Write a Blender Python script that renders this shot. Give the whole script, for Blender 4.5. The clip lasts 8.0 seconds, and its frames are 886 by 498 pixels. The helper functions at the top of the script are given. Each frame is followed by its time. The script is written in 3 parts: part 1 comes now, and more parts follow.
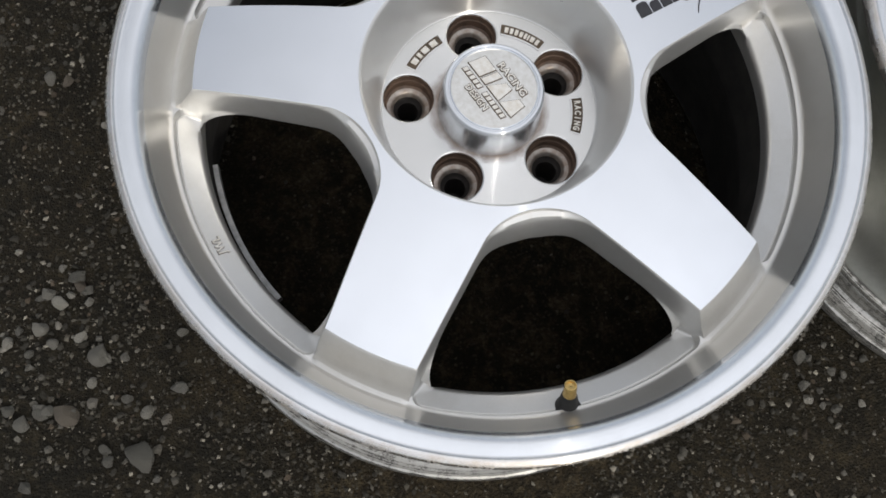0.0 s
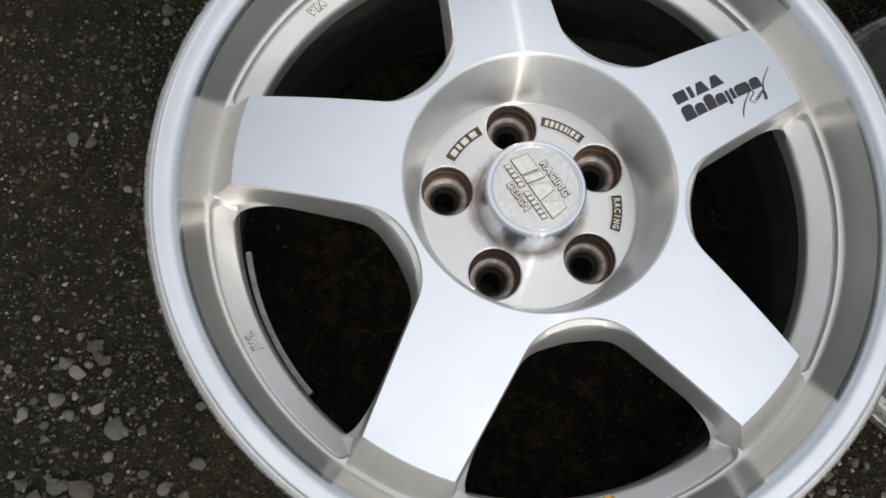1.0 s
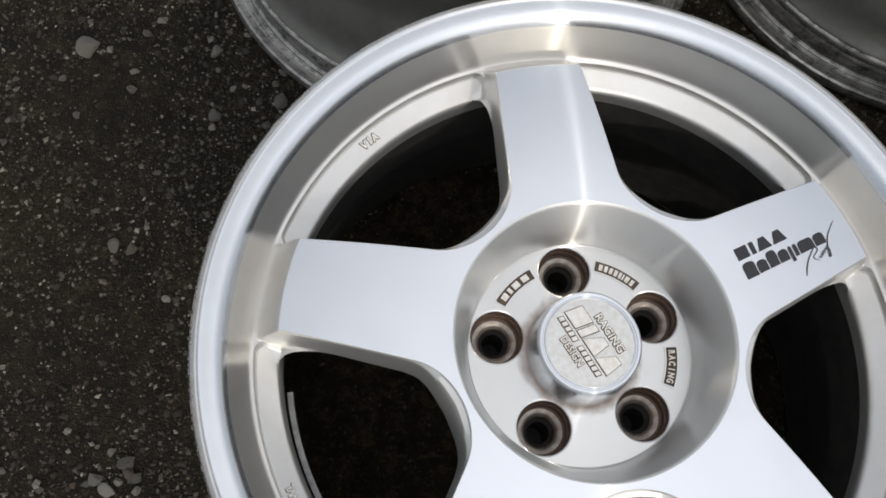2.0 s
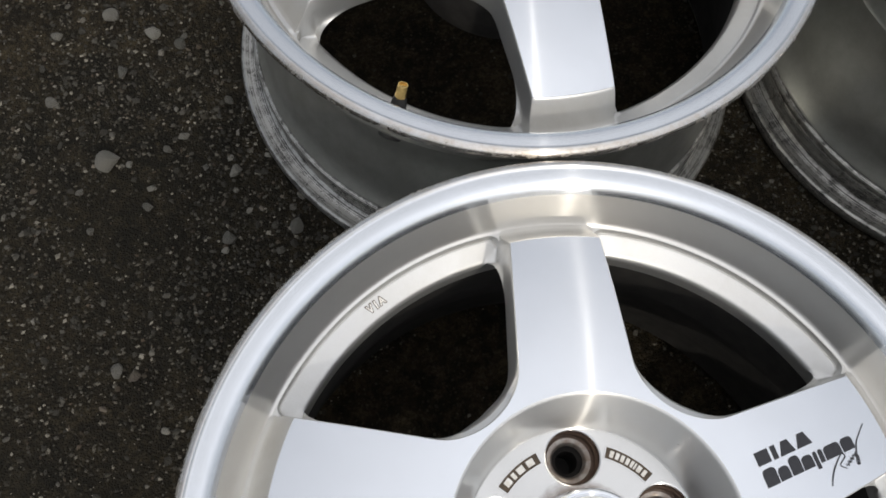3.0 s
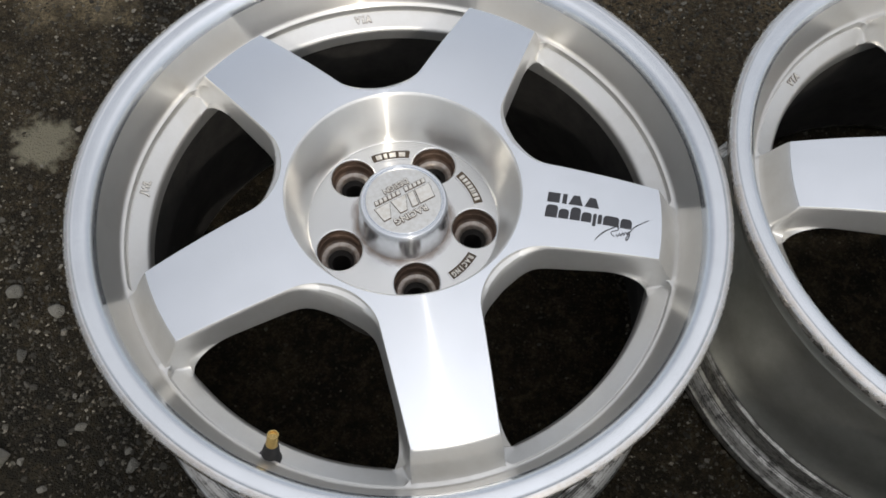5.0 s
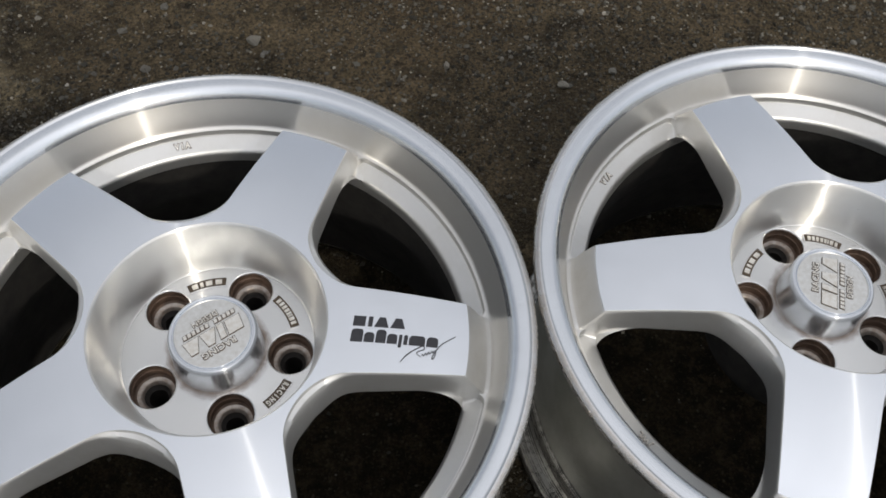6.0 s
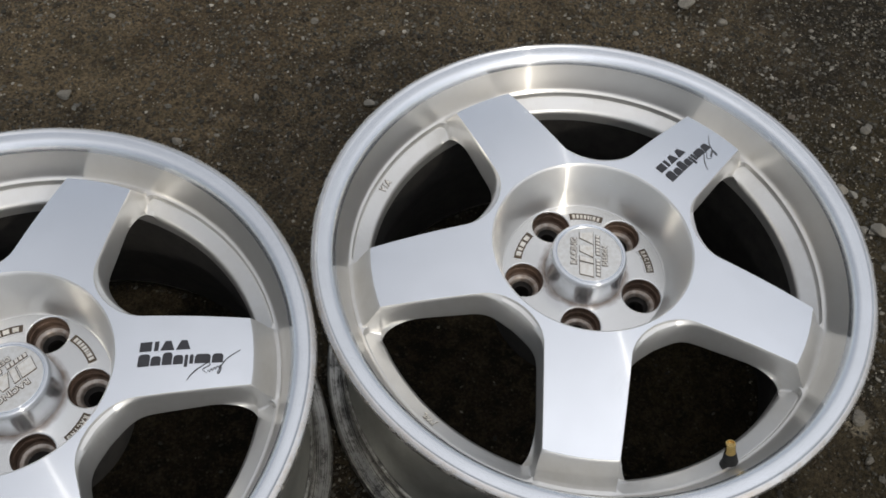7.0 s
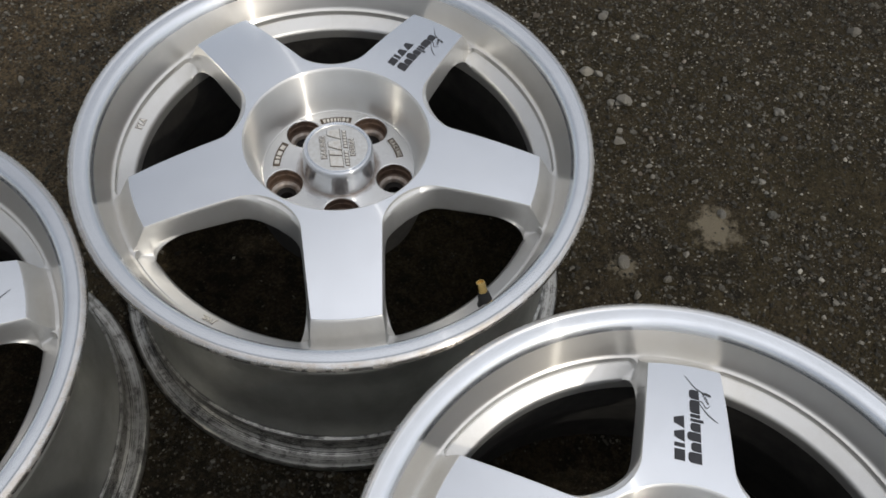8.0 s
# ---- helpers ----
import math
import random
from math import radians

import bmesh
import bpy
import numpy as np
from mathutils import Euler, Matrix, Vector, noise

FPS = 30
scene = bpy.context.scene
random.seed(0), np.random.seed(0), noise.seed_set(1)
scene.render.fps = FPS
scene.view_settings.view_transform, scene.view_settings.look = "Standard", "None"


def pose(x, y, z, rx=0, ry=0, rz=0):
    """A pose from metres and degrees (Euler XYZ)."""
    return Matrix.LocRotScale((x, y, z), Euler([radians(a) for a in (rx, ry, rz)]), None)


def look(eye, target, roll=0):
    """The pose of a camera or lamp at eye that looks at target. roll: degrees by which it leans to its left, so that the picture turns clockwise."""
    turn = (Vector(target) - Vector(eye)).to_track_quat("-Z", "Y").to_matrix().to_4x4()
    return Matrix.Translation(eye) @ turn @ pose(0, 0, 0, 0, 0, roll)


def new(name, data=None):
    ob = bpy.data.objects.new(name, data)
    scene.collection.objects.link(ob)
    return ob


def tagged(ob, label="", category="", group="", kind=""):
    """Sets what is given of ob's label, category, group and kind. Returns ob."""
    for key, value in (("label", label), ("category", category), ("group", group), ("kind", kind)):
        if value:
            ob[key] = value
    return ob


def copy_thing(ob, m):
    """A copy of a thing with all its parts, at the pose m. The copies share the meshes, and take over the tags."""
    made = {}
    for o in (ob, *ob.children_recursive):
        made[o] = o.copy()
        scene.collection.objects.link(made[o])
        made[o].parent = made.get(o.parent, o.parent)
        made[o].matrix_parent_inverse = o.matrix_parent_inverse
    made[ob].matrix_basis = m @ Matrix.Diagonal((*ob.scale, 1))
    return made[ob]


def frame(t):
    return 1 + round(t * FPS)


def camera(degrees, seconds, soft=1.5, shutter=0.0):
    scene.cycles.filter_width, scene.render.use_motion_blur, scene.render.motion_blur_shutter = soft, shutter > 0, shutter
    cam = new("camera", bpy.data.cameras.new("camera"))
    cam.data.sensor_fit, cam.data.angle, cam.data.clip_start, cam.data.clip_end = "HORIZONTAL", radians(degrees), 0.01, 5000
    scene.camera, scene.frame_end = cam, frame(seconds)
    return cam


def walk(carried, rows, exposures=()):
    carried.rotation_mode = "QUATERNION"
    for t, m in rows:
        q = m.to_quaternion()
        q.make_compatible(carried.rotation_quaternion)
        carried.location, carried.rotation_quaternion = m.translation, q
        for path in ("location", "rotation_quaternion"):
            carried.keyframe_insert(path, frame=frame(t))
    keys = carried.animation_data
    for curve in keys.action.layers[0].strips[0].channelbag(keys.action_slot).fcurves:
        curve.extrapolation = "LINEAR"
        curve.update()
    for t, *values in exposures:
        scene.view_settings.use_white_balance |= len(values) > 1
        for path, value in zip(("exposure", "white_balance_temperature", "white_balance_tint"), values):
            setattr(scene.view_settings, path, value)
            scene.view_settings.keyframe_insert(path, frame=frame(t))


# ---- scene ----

# ---------------------------------------------------------------- camera
cam = camera(52.64, 8.0, soft=1.7)
PATH = [
    (0.0, -0.0181, -0.0566, 0.7173, 16.20, -3.41, 0.96),
    (0.5, -0.0306, -0.0392, 0.7195, 16.43, -3.80, 1.21),
    (1.0, -0.0516, -0.0025, 0.7227, 16.75, -4.69, 2.45),
    (1.5, -0.0682, 0.0303, 0.7213, 17.55, -4.49, 3.73),
    (1.7, -0.0760, 0.0432, 0.7236, 18.17, -4.46, 4.17),
    (2.8, -0.0731, 0.1348, 0.7300, 21.08, -3.18, 7.34),
    (3.0, -0.0684, 0.1540, 0.7326, 21.41, -3.07, 8.27),
    (3.5, -0.0511, 0.1998, 0.7371, 22.71, -2.34, 10.04),
    (4.0, -0.0405, 0.2584, 0.7363, 24.46, -2.02, 10.53),
    (4.2, -0.0411, 0.2738, 0.7418, 25.32, -2.24, 10.63),
    (5.3, 0.0238, 0.3450, 0.7708, 29.18, -1.81, 6.36),
    (5.5, 0.0457, 0.3567, 0.7770, 30.05, -2.05, 5.84),
    (6.0, 0.0954, 0.3759, 0.7949, 31.81, -2.42, 2.57),
    (6.5, 0.1420, 0.3713, 0.8183, 32.97, -2.39, -0.95),
    (7.0, 0.2066, 0.3342, 0.8354, 33.69, -2.59, -6.45),
    (7.5, 0.2544, 0.2681, 0.8503, 34.38, -3.07, -13.33),
    (8.0, 0.2823, 0.2097, 0.8439, 33.68, -2.96, -20.05),
]
walk(cam, [(t, pose(x, y, z, rx, ry, rz)) for t, x, y, z, rx, ry, rz in PATH],
     exposures=[(0.0, 0.20), (1.5, 0.14), (3.0, 0.08), (3.5, 0.11), (4.0, 0.23), (5.5, 0.20), (6.0, 0.0), (6.5, 0.03), (7.0, 0.08), (8.0, 0.0)])

# ---------------------------------------------------------------- world and sun
SUN_DIR = Vector((0.321, -0.720, 0.616)).normalized()
world = bpy.data.worlds.new("hazy_sky")
scene.world = world
world.use_nodes = True
wn = world.node_tree
sky = wn.nodes.new("ShaderNodeTexSky")
sky.sky_type = "NISHITA"
sky.sun_disc = False
sky.sun_elevation = math.asin(SUN_DIR.z)
sky.sun_rotation = math.atan2(SUN_DIR.x, SUN_DIR.y)
sky.air_density, sky.dust_density, sky.ozone_density = 1.0, 1.5, 1.0
# thin cloud over the sky: pale, brightest overhead and a little towards the sun
way = wn.nodes.new("ShaderNodeTexCoord").outputs["Generated"]
height = wn.nodes.new("ShaderNodeVectorMath")
height.operation = "DOT_PRODUCT"
wn.links.new(way, height.inputs[0])
height.inputs[1].default_value = Vector((0.17, -0.12, 0.98)).normalized()
rise = wn.nodes.new("ShaderNodeMapRange")
square = wn.nodes.new("ShaderNodeMath")
square.operation = "POWER"
square.inputs[1].default_value = 2.2
square.use_clamp = True
wn.links.new(height.outputs["Value"], square.inputs[0])
wn.links.new(square.outputs[0], rise.inputs["Value"])
for key, value in (("From Min", 0.0), ("From Max", 1.0), ("To Min", 1.0), ("To Max", 14.8)):
    rise.inputs[key].default_value = value
tint = wn.nodes.new("ShaderNodeVectorMath")
tint.operation = "SCALE"
tint.inputs[0].default_value = (1.0, 0.99, 1.0)
wn.links.new(rise.outputs[0], tint.inputs["Scale"])
cloud = wn.nodes.new("ShaderNodeMix")
cloud.data_type = "RGBA"
cloud.inputs[0].default_value = 0.50
pale = wn.nodes.new("ShaderNodeHueSaturation")
pale.inputs["Saturation"].default_value, pale.inputs["Value"].default_value = 0.45, 1.6
wn.links.new(sky.outputs["Color"], pale.inputs["Color"])
wn.links.new(pale.outputs["Color"], cloud.inputs[6])
wn.links.new(tint.outputs[0], cloud.inputs[7])
wn.nodes["Background"].inputs["Strength"].default_value = 0.12
wn.links.new(cloud.outputs[2], wn.nodes["Background"].inputs["Color"])
sun = new("sun", bpy.data.lights.new("sun", "SUN"))
sun.data.energy, sun.data.angle, sun.data.color = 0.76, radians(1.1), (1.0, 0.94, 0.84)
sun.matrix_world = look(SUN_DIR * 20, (0, 0, 0))


# ---------------------------------------------------------------- materials
class Mat:
    """A node material with short ways to add and join nodes."""

    def __init__(self, name):
        self.m = bpy.data.materials.new(name)
        self.m.use_nodes = True
        self.t = self.m.node_tree
        self.b = self.t.nodes["Principled BSDF"]
        self.obj = self.add("ShaderNodeTexCoord").outputs["Object"]

    def add(self, kind, **props):
        n = self.t.nodes.new(kind)
        for k, v in props.items():
            setattr(n, k, v)
        return n

    def put(self, value, socket):
        if isinstance(value, bpy.types.NodeSocket):
            self.t.links.new(value, socket)
        else:
            socket.default_value = value

    def noise(self, scale, detail=4.0, rough=0.55, vec=None, dist=0.0):
        n = self.add("ShaderNodeTexNoise")
        self.put(vec or self.obj, n.inputs["Vector"])
        n.inputs["Scale"].default_value, n.inputs["Detail"].default_value = scale, detail
        n.inputs["Roughness"].default_value, n.inputs["Distortion"].default_value = rough, dist
        return n.outputs["Fac"]

    def ramp(self, fac, *stops):
        n = self.add("ShaderNodeValToRGB")
        self.put(fac, n.inputs["Fac"])
        e = n.color_ramp.elements
        while len(e) < len(stops):
            e.new(0.5)
        for el, (p, c) in zip(e, stops):
            el.position = p
            el.color = (c, c, c, 1) if isinstance(c, (int, float)) else (*c, 1)
        return n.outputs["Color"]

    def mix(self, fac, a, b, blend="MIX"):
        n = self.add("ShaderNodeMix", data_type="RGBA", blend_type=blend)
        self.put(fac, n.inputs[0])
        for v, s in ((a, n.inputs[6]), (b, n.inputs[7])):
            self.put((*v, 1) if isinstance(v, tuple) else v, s)
        return n.outputs[2]

    def math(self, op, a, b=0.0):
        n = self.add("ShaderNodeMath", operation=op)
        self.put(a, n.inputs[0])
        self.put(b, n.inputs[1])
        return n.outputs[0]

    def radius(self):
        """Distance from the object's upright axis."""
        flat = self.add("ShaderNodeVectorMath", operation="MULTIPLY")
        self.put(self.obj, flat.inputs[0])
        flat.inputs[1].default_value = (1, 1, 0)
        ln = self.add("ShaderNodeVectorMath", operation="LENGTH")
        self.put(flat.outputs[0], ln.inputs[0])
        return ln.outputs["Value"]

    def turned(self):
        """The direction of the lathe's cut, round the object's upright axis."""
        cr = self.add("ShaderNodeVectorMath", operation="CROSS_PRODUCT")
        cr.inputs[0].default_value = (0, 0, 1)
        self.put(self.obj, cr.inputs[1])
        tr = self.add("ShaderNodeVectorTransform", vector_type="VECTOR", convert_from="OBJECT", convert_to="WORLD")
        self.put(cr.outputs[0], tr.inputs[0])
        return tr.outputs[0]

    def rings(self, scale, amount):
        """Fine noise that varies only with radius and height, as tool marks do."""
        sep = self.add("ShaderNodeSeparateXYZ")
        self.put(self.obj, sep.inputs[0])
        com = self.add("ShaderNodeCombineXYZ")
        self.put(self.radius(), com.inputs[0])
        self.put(sep.outputs[2], com.inputs[1])
        n = self.noise(scale, 3.0, 0.7, com.outputs[0])
        return self.math("MULTIPLY", n, amount)

    def set(self, **kw):
        names = {"color": "Base Color", "rough": "Roughness", "metal": "Metallic", "aniso": "Anisotropic", "tangent": "Tangent",
                 "aniso_turn": "Anisotropic Rotation", "coat": "Coat Weight", "coat_rough": "Coat Roughness", "spec": "Specular IOR Level"}
        for k, v in kw.items():
            self.put((*v, 1) if isinstance(v, tuple) and len(v) == 3 else v, self.b.inputs[names[k]])
        return self

    def bump(self, height, dist, strength=1.0):
        n = self.add("ShaderNodeBump")
        n.inputs["Strength"].default_value, n.inputs["Distance"].default_value = strength, dist
        self.put(height, n.inputs["Height"])
        self.put(n.outputs[0], self.b.inputs["Normal"])
        return self


def machined(name, base, rough, aniso, grime=0.0, scuffed=False, rust=False, streak=0.22):
    """Lathe-turned bright aluminium under clear lacquer."""
    k = Mat(name)
    cloud = k.noise(18, 5)
    col = k.mix(k.ramp(cloud, (0.35, 0.0), (0.75, 1.0)), base, tuple(c * 0.93 for c in base))
    if grime:
        col = k.mix(k.math("MULTIPLY", k.ramp(k.noise(45, 6, 0.65), (0.45, 0.0), (0.72, 1.0)), grime), col, (0.30, 0.24, 0.17))
    if rust:
        creep = k.math("ADD", k.radius(), k.math("MULTIPLY", k.noise(70, 5, 0.7), 0.012))
        col = k.mix(k.ramp(creep, (0.0400, 0.9), (0.0465, 0.0)), col, (0.16, 0.10, 0.06))
    r = k.math("ADD", k.rings(170, 0.04), rough - 0.02)
    if scuffed:
        worn = k.math("MULTIPLY", k.ramp(k.radius(), (0.2316, 0.0), (0.2328, 1.0)), k.ramp(k.noise(95, 6, 0.75), (0.52, 0.0), (0.60, 1.0)))
        col = k.mix(worn, col, (0.36, 0.34, 0.31))
        stain = k.math("MULTIPLY", k.ramp(k.radius(), (0.2274, 0.0), (0.2281, 1.0)), k.ramp(k.noise(60, 6, 0.7), (0.30, 0.3), (0.62, 0.75)))
        col = k.mix(stain, col, (0.52, 0.45, 0.36))
        r = k.math("ADD", r, k.math("MULTIPLY", worn, 0.35))
    r = k.math("ADD", k.math("MULTIPLY", cloud, 0.05), r)
    k.set(color=col, rough=r, metal=1.0, aniso=aniso, aniso_turn=0.25, tangent=k.turned(), coat=0.10, coat_rough=0.12)
    # the long thin gleam that fine tool marks draw across the cut
    gleam = k.add("ShaderNodeBsdfAnisotropic")
    k.put(col, gleam.inputs["Color"])
    k.put(k.turned(), gleam.inputs["Tangent"])
    gleam.inputs["Roughness"].default_value, gleam.inputs["Anisotropy"].default_value = 0.235, 0.86
    both = k.add("ShaderNodeMixShader")
    both.inputs[0].default_value = streak
    k.t.links.new(k.b.outputs[0], both.inputs[1])
    k.t.links.new(gleam.outputs[0], both.inputs[2])
    k.t.links.new(both.outputs[0], k.t.nodes["Material Output"].inputs["Surface"])
    return k.m


def silver_paint(name, base, rough, dirt, dirt_amount):
    """Silver wheel paint, slightly warm, with road film."""
    k = Mat(name)
    film = k.noise(30, 6, 0.65)
    fleck = k.noise(2500, 1)
    col = k.mix(k.math("MULTIPLY", k.ramp(film, (0.40, 0.0), (0.75, 1.0)), dirt_amount), base, dirt)
    col = k.mix(k.ramp(fleck, (0.4, 0.0), (0.7, 0.15)), col, (0.95, 0.95, 0.93))
    k.set(color=col, rough=k.math("ADD", k.math("MULTIPLY", film, 0.25), rough - 0.12), metal=0.85, coat=0.2, coat_rough=0.2)
    k.bump(k.noise(900, 3), 0.00008, 0.35)
    return k.m


FACE = machined("turned_aluminium_face", (0.845, 0.87, 0.905), 0.17, 1.0, streak=0.13)
LIP = machined("polished_aluminium_lip", (0.775, 0.80, 0.83), 0.17, 1.0, 0.03, True, streak=0.09)
BOWL = machined("turned_aluminium_hub", (0.78, 0.775, 0.755), 0.17, 0.98, 0.04, rust=True)
CONE = machined("turned_hub_cone", (0.77, 0.76, 0.73), 0.26, 0.98, 0.04)
WALL = machined("turned_inner_wall", (0.84, 0.815, 0.765), 0.28, 0.92, 0.06, streak=0.13)
PAINT = silver_paint("silver_paint", (0.655, 0.648, 0.625), 0.40, (0.40, 0.365, 0.30), 0.25)
BARREL = silver_paint("grey_barrel_paint", (0.46, 0.465, 0.43), 0.42, (0.20, 0.18, 0.14), 0.45)


def bead_metal():
    """Bare flange with black rubber marks in broken rings."""
    k = Mat("rubber_marked_flange")
    marks = k.ramp(k.math("ADD", k.rings(1300, 0.70), k.math("MULTIPLY", k.noise(55, 6, 0.8), 0.48)), (0.58, 0.0), (0.64, 1.0))
    col = k.mix(marks, (0.45, 0.44, 0.41), (0.03, 0.028, 0.025))
    k.set(color=col, rough=k.mix(marks, (0.35, 0.35, 0.35), (0.8, 0.8, 0.8)), metal=k.math("SUBTRACT", 0.9, marks))
    k.bump(k.noise(500, 4), 0.0003, 0.6)
    return k.m


def dull(name, base, dark, rough, scale=120, metal=0.0, relief=0.0002):
    k = Mat(name)
    n = k.noise(scale, 5, 0.65)
    k.set(color=k.mix(k.ramp(n, (0.35, 0.0), (0.7, 1.0)), base, dark), rough=rough, metal=metal)
    k.bump(k.noise(scale * 5, 4), relief, 0.5)
    return k.m


BEAD = bead_metal()
# near black: the shade inside the wheel is put into this colour
INNER = dull("shade_dark_inner_barrel", (0.035, 0.032, 0.028), (0.012, 0.011, 0.010), 0.85, 60)
RUSTY = dull("brown_stained_metal", (0.15, 0.095, 0.065), (0.06, 0.038, 0.026), 0.6, 160, 0.15)
SEAT = dull("worn_bolt_seat", (0.44, 0.40, 0.36), (0.24, 0.18, 0.14), 0.40, 200, 0.6)
BORE = dull("dark_bore", (0.03, 0.025, 0.022), (0.01, 0.009, 0.008), 0.7, 160)
RECESS = dull("brown_recess", (0.13, 0.095, 0.065), (0.06, 0.045, 0.03), 0.6, 300, 0.3)
RAISED = dull("worn_raised_metal", (0.86, 0.84, 0.79), (0.70, 0.65, 0.56), 0.30, 300, 0.9)
CAST = dull("satin_cast_metal", (0.76, 0.755, 0.73), (0.64, 0.625, 0.58), 0.34, 260, 0.9)
INK = dull("black_decal", (0.018, 0.018, 0.022), (0.028, 0.028, 0.032), 0.35, 400)
RUBBER = dull("black_rubber", (0.016, 0.016, 0.016), (0.03, 0.028, 0.026), 0.6, 200)
BRASS = dull("brass", (0.78, 0.56, 0.22), (0.55, 0.38, 0.14), 0.26, 300, 1.0)
LEAD = dull("grey_balance_weight", (0.30, 0.30, 0.30), (0.18, 0.18, 0.18), 0.5, 200, 0.5)


def asphalt():
    """Old asphalt with brown grit and pale dusty patches."""
    k = Mat("weathered_asphalt")
    fine = k.noise(900, 3, 0.6)
    grit = k.noise(260, 4, 0.7)
    mid = k.noise(22, 6, 0.6)
    broad = k.noise(2.6, 4, 0.6)
    cell = k.add("ShaderNodeTexVoronoi")
    k.put(k.obj, cell.inputs["Vector"])
    cell.inputs["Scale"].default_value = 520
    tone = k.add("ShaderNodeSeparateColor")
    k.put(cell.outputs["Color"], tone.inputs[0])
    col = k.mix(k.ramp(mid, (0.35, 0.0), (0.68, 1.0)), (0.013, 0.0115, 0.009), (0.027, 0.0228, 0.0165))
    col = k.mix(k.ramp(broad, (0.42, 0.0), (0.66, 0.7)), col, (0.034, 0.027, 0.019))

    def spill(under, x, y, size, shade, most, ragged=2.6):
        far = k.add("ShaderNodeVectorMath", operation="DISTANCE")
        k.put(k.obj, far.inputs[0])
        far.inputs[1].default_value = (x, y, 0)
        edge = k.math("ADD", k.math("DIVIDE", far.outputs["Value"], size), k.math("MULTIPLY", k.math("SUBTRACT", k.noise(2.2 / size, 5, 0.65), 0.5), ragged))
        return k.mix(k.ramp(edge, (0.55, most), (1.0, 0.0)), under, shade)

    # sandy dust lying in patches; the last spot paints in the wheels' soft shadow
    for spot in ((0.10, 1.36, 0.58, (0.17, 0.135, 0.095), 0.9), (0.40, 1.30, 0.40, (0.145, 0.116, 0.082), 0.85), (-0.16, 1.20, 0.22, (0.16, 0.128, 0.09), 0.9), (0.07, 1.25, 0.14, (0.110, 0.084, 0.057), 0.9), (-0.51, 1.07, 0.14, (0.24, 0.205, 0.15), 0.9),
                 (0.95, 0.75, 0.45, (0.046, 0.038, 0.021), 0.85), (0.25, 1.00, 0.15, (0.010, 0.009, 0.008), 0.5)):
        col = spill(col, *spot)
    patch = k.noise(11, 5, 0.65, None, 0.3)
    col = k.mix(k.ramp(patch, (0.50, 0.0), (0.66, 0.8)), col, (0.050, 0.040, 0.027))
    col = k.mix(k.ramp(patch, (0.34, 0.7), (0.46, 0.0)), col, (0.010, 0.009, 0.008))
    clump = k.noise(60, 6, 0.72, None, 0.5)
    col = k.mix(k.ramp(clump, (0.49, 0.0), (0.64, 0.85)), col, (0.066, 0.055, 0.037))
    col = k.mix(k.ramp(clump, (0.34, 0.9), (0.47, 0.0)), col, (0.011, 0.0098, 0.0083))
    col = k.mix(k.ramp(grit, (0.40, 0.7), (0.58, 0.0)), col, (0.012, 0.0106, 0.009))
    col = k.mix(k.ramp(tone.outputs[0], (0.84, 0.0), (0.97, 0.45)), col, (0.065, 0.059, 0.048))
    big = k.add("ShaderNodeTexVoronoi")
    k.put(k.obj, big.inputs["Vector"])
    big.inputs["Scale"].default_value = 240
    pick = k.add("ShaderNodeSeparateColor")
    k.put(big.outputs["Color"], pick.inputs[0])
    chip = k.math("MULTIPLY", k.ramp(pick.outputs[0], (0.85, 0.0), (0.92, 0.6)), k.ramp(big.outputs["Distance"], (0.25, 1.0), (0.42, 0.0)))
    col = k.mix(chip, col, k.mix(pick.outputs[1], (0.045, 0.038, 0.030), (0.11, 0.102, 0.085)))
    # darker damp asphalt beside the first two wheels
    for spot in ((-0.36, 0.02, 0.34, (0.011, 0.0112, 0.0108), 0.55), (-0.36, 0.42, 0.22, (0.011, 0.0112, 0.0108), 0.45), (0.30, 0.02, 0.18, (0.013, 0.0125, 0.011), 0.4)):
        col = spill(col, *spot, 1.6)
    # pale cement spilt in small spots
    for spot in ((0.832, 0.655, 0.031, (0.19, 0.172, 0.145), 0.85, 2.4), (0.705, 0.640, 0.018, (0.22, 0.20, 0.17), 0.7, 2.0), (-0.50, 1.06, 0.10, (0.15, 0.13, 0.10), 0.55, 2.2), (-0.452, 0.795, 0.036, (0.19, 0.185, 0.16), 0.85, 1.8)):
        col = spill(col, *spot)
    col = k.mix(1.0, col, (1.22, 1.15, 0.96), "MULTIPLY")
    k.set(color=col, rough=k.ramp(fine, (0.3, 0.62), (0.7, 0.95)), spec=0.12)
    h = k.math("ADD", k.math("MULTIPLY", grit, 0.8), k.math("MULTIPLY", k.math("SUBTRACT", 1.0, cell.outputs["Distance"]), 0.5))
    k.bump(k.math("ADD", h, k.math("MULTIPLY", fine, 0.3)), 0.0045, 1.0)
    return k.m


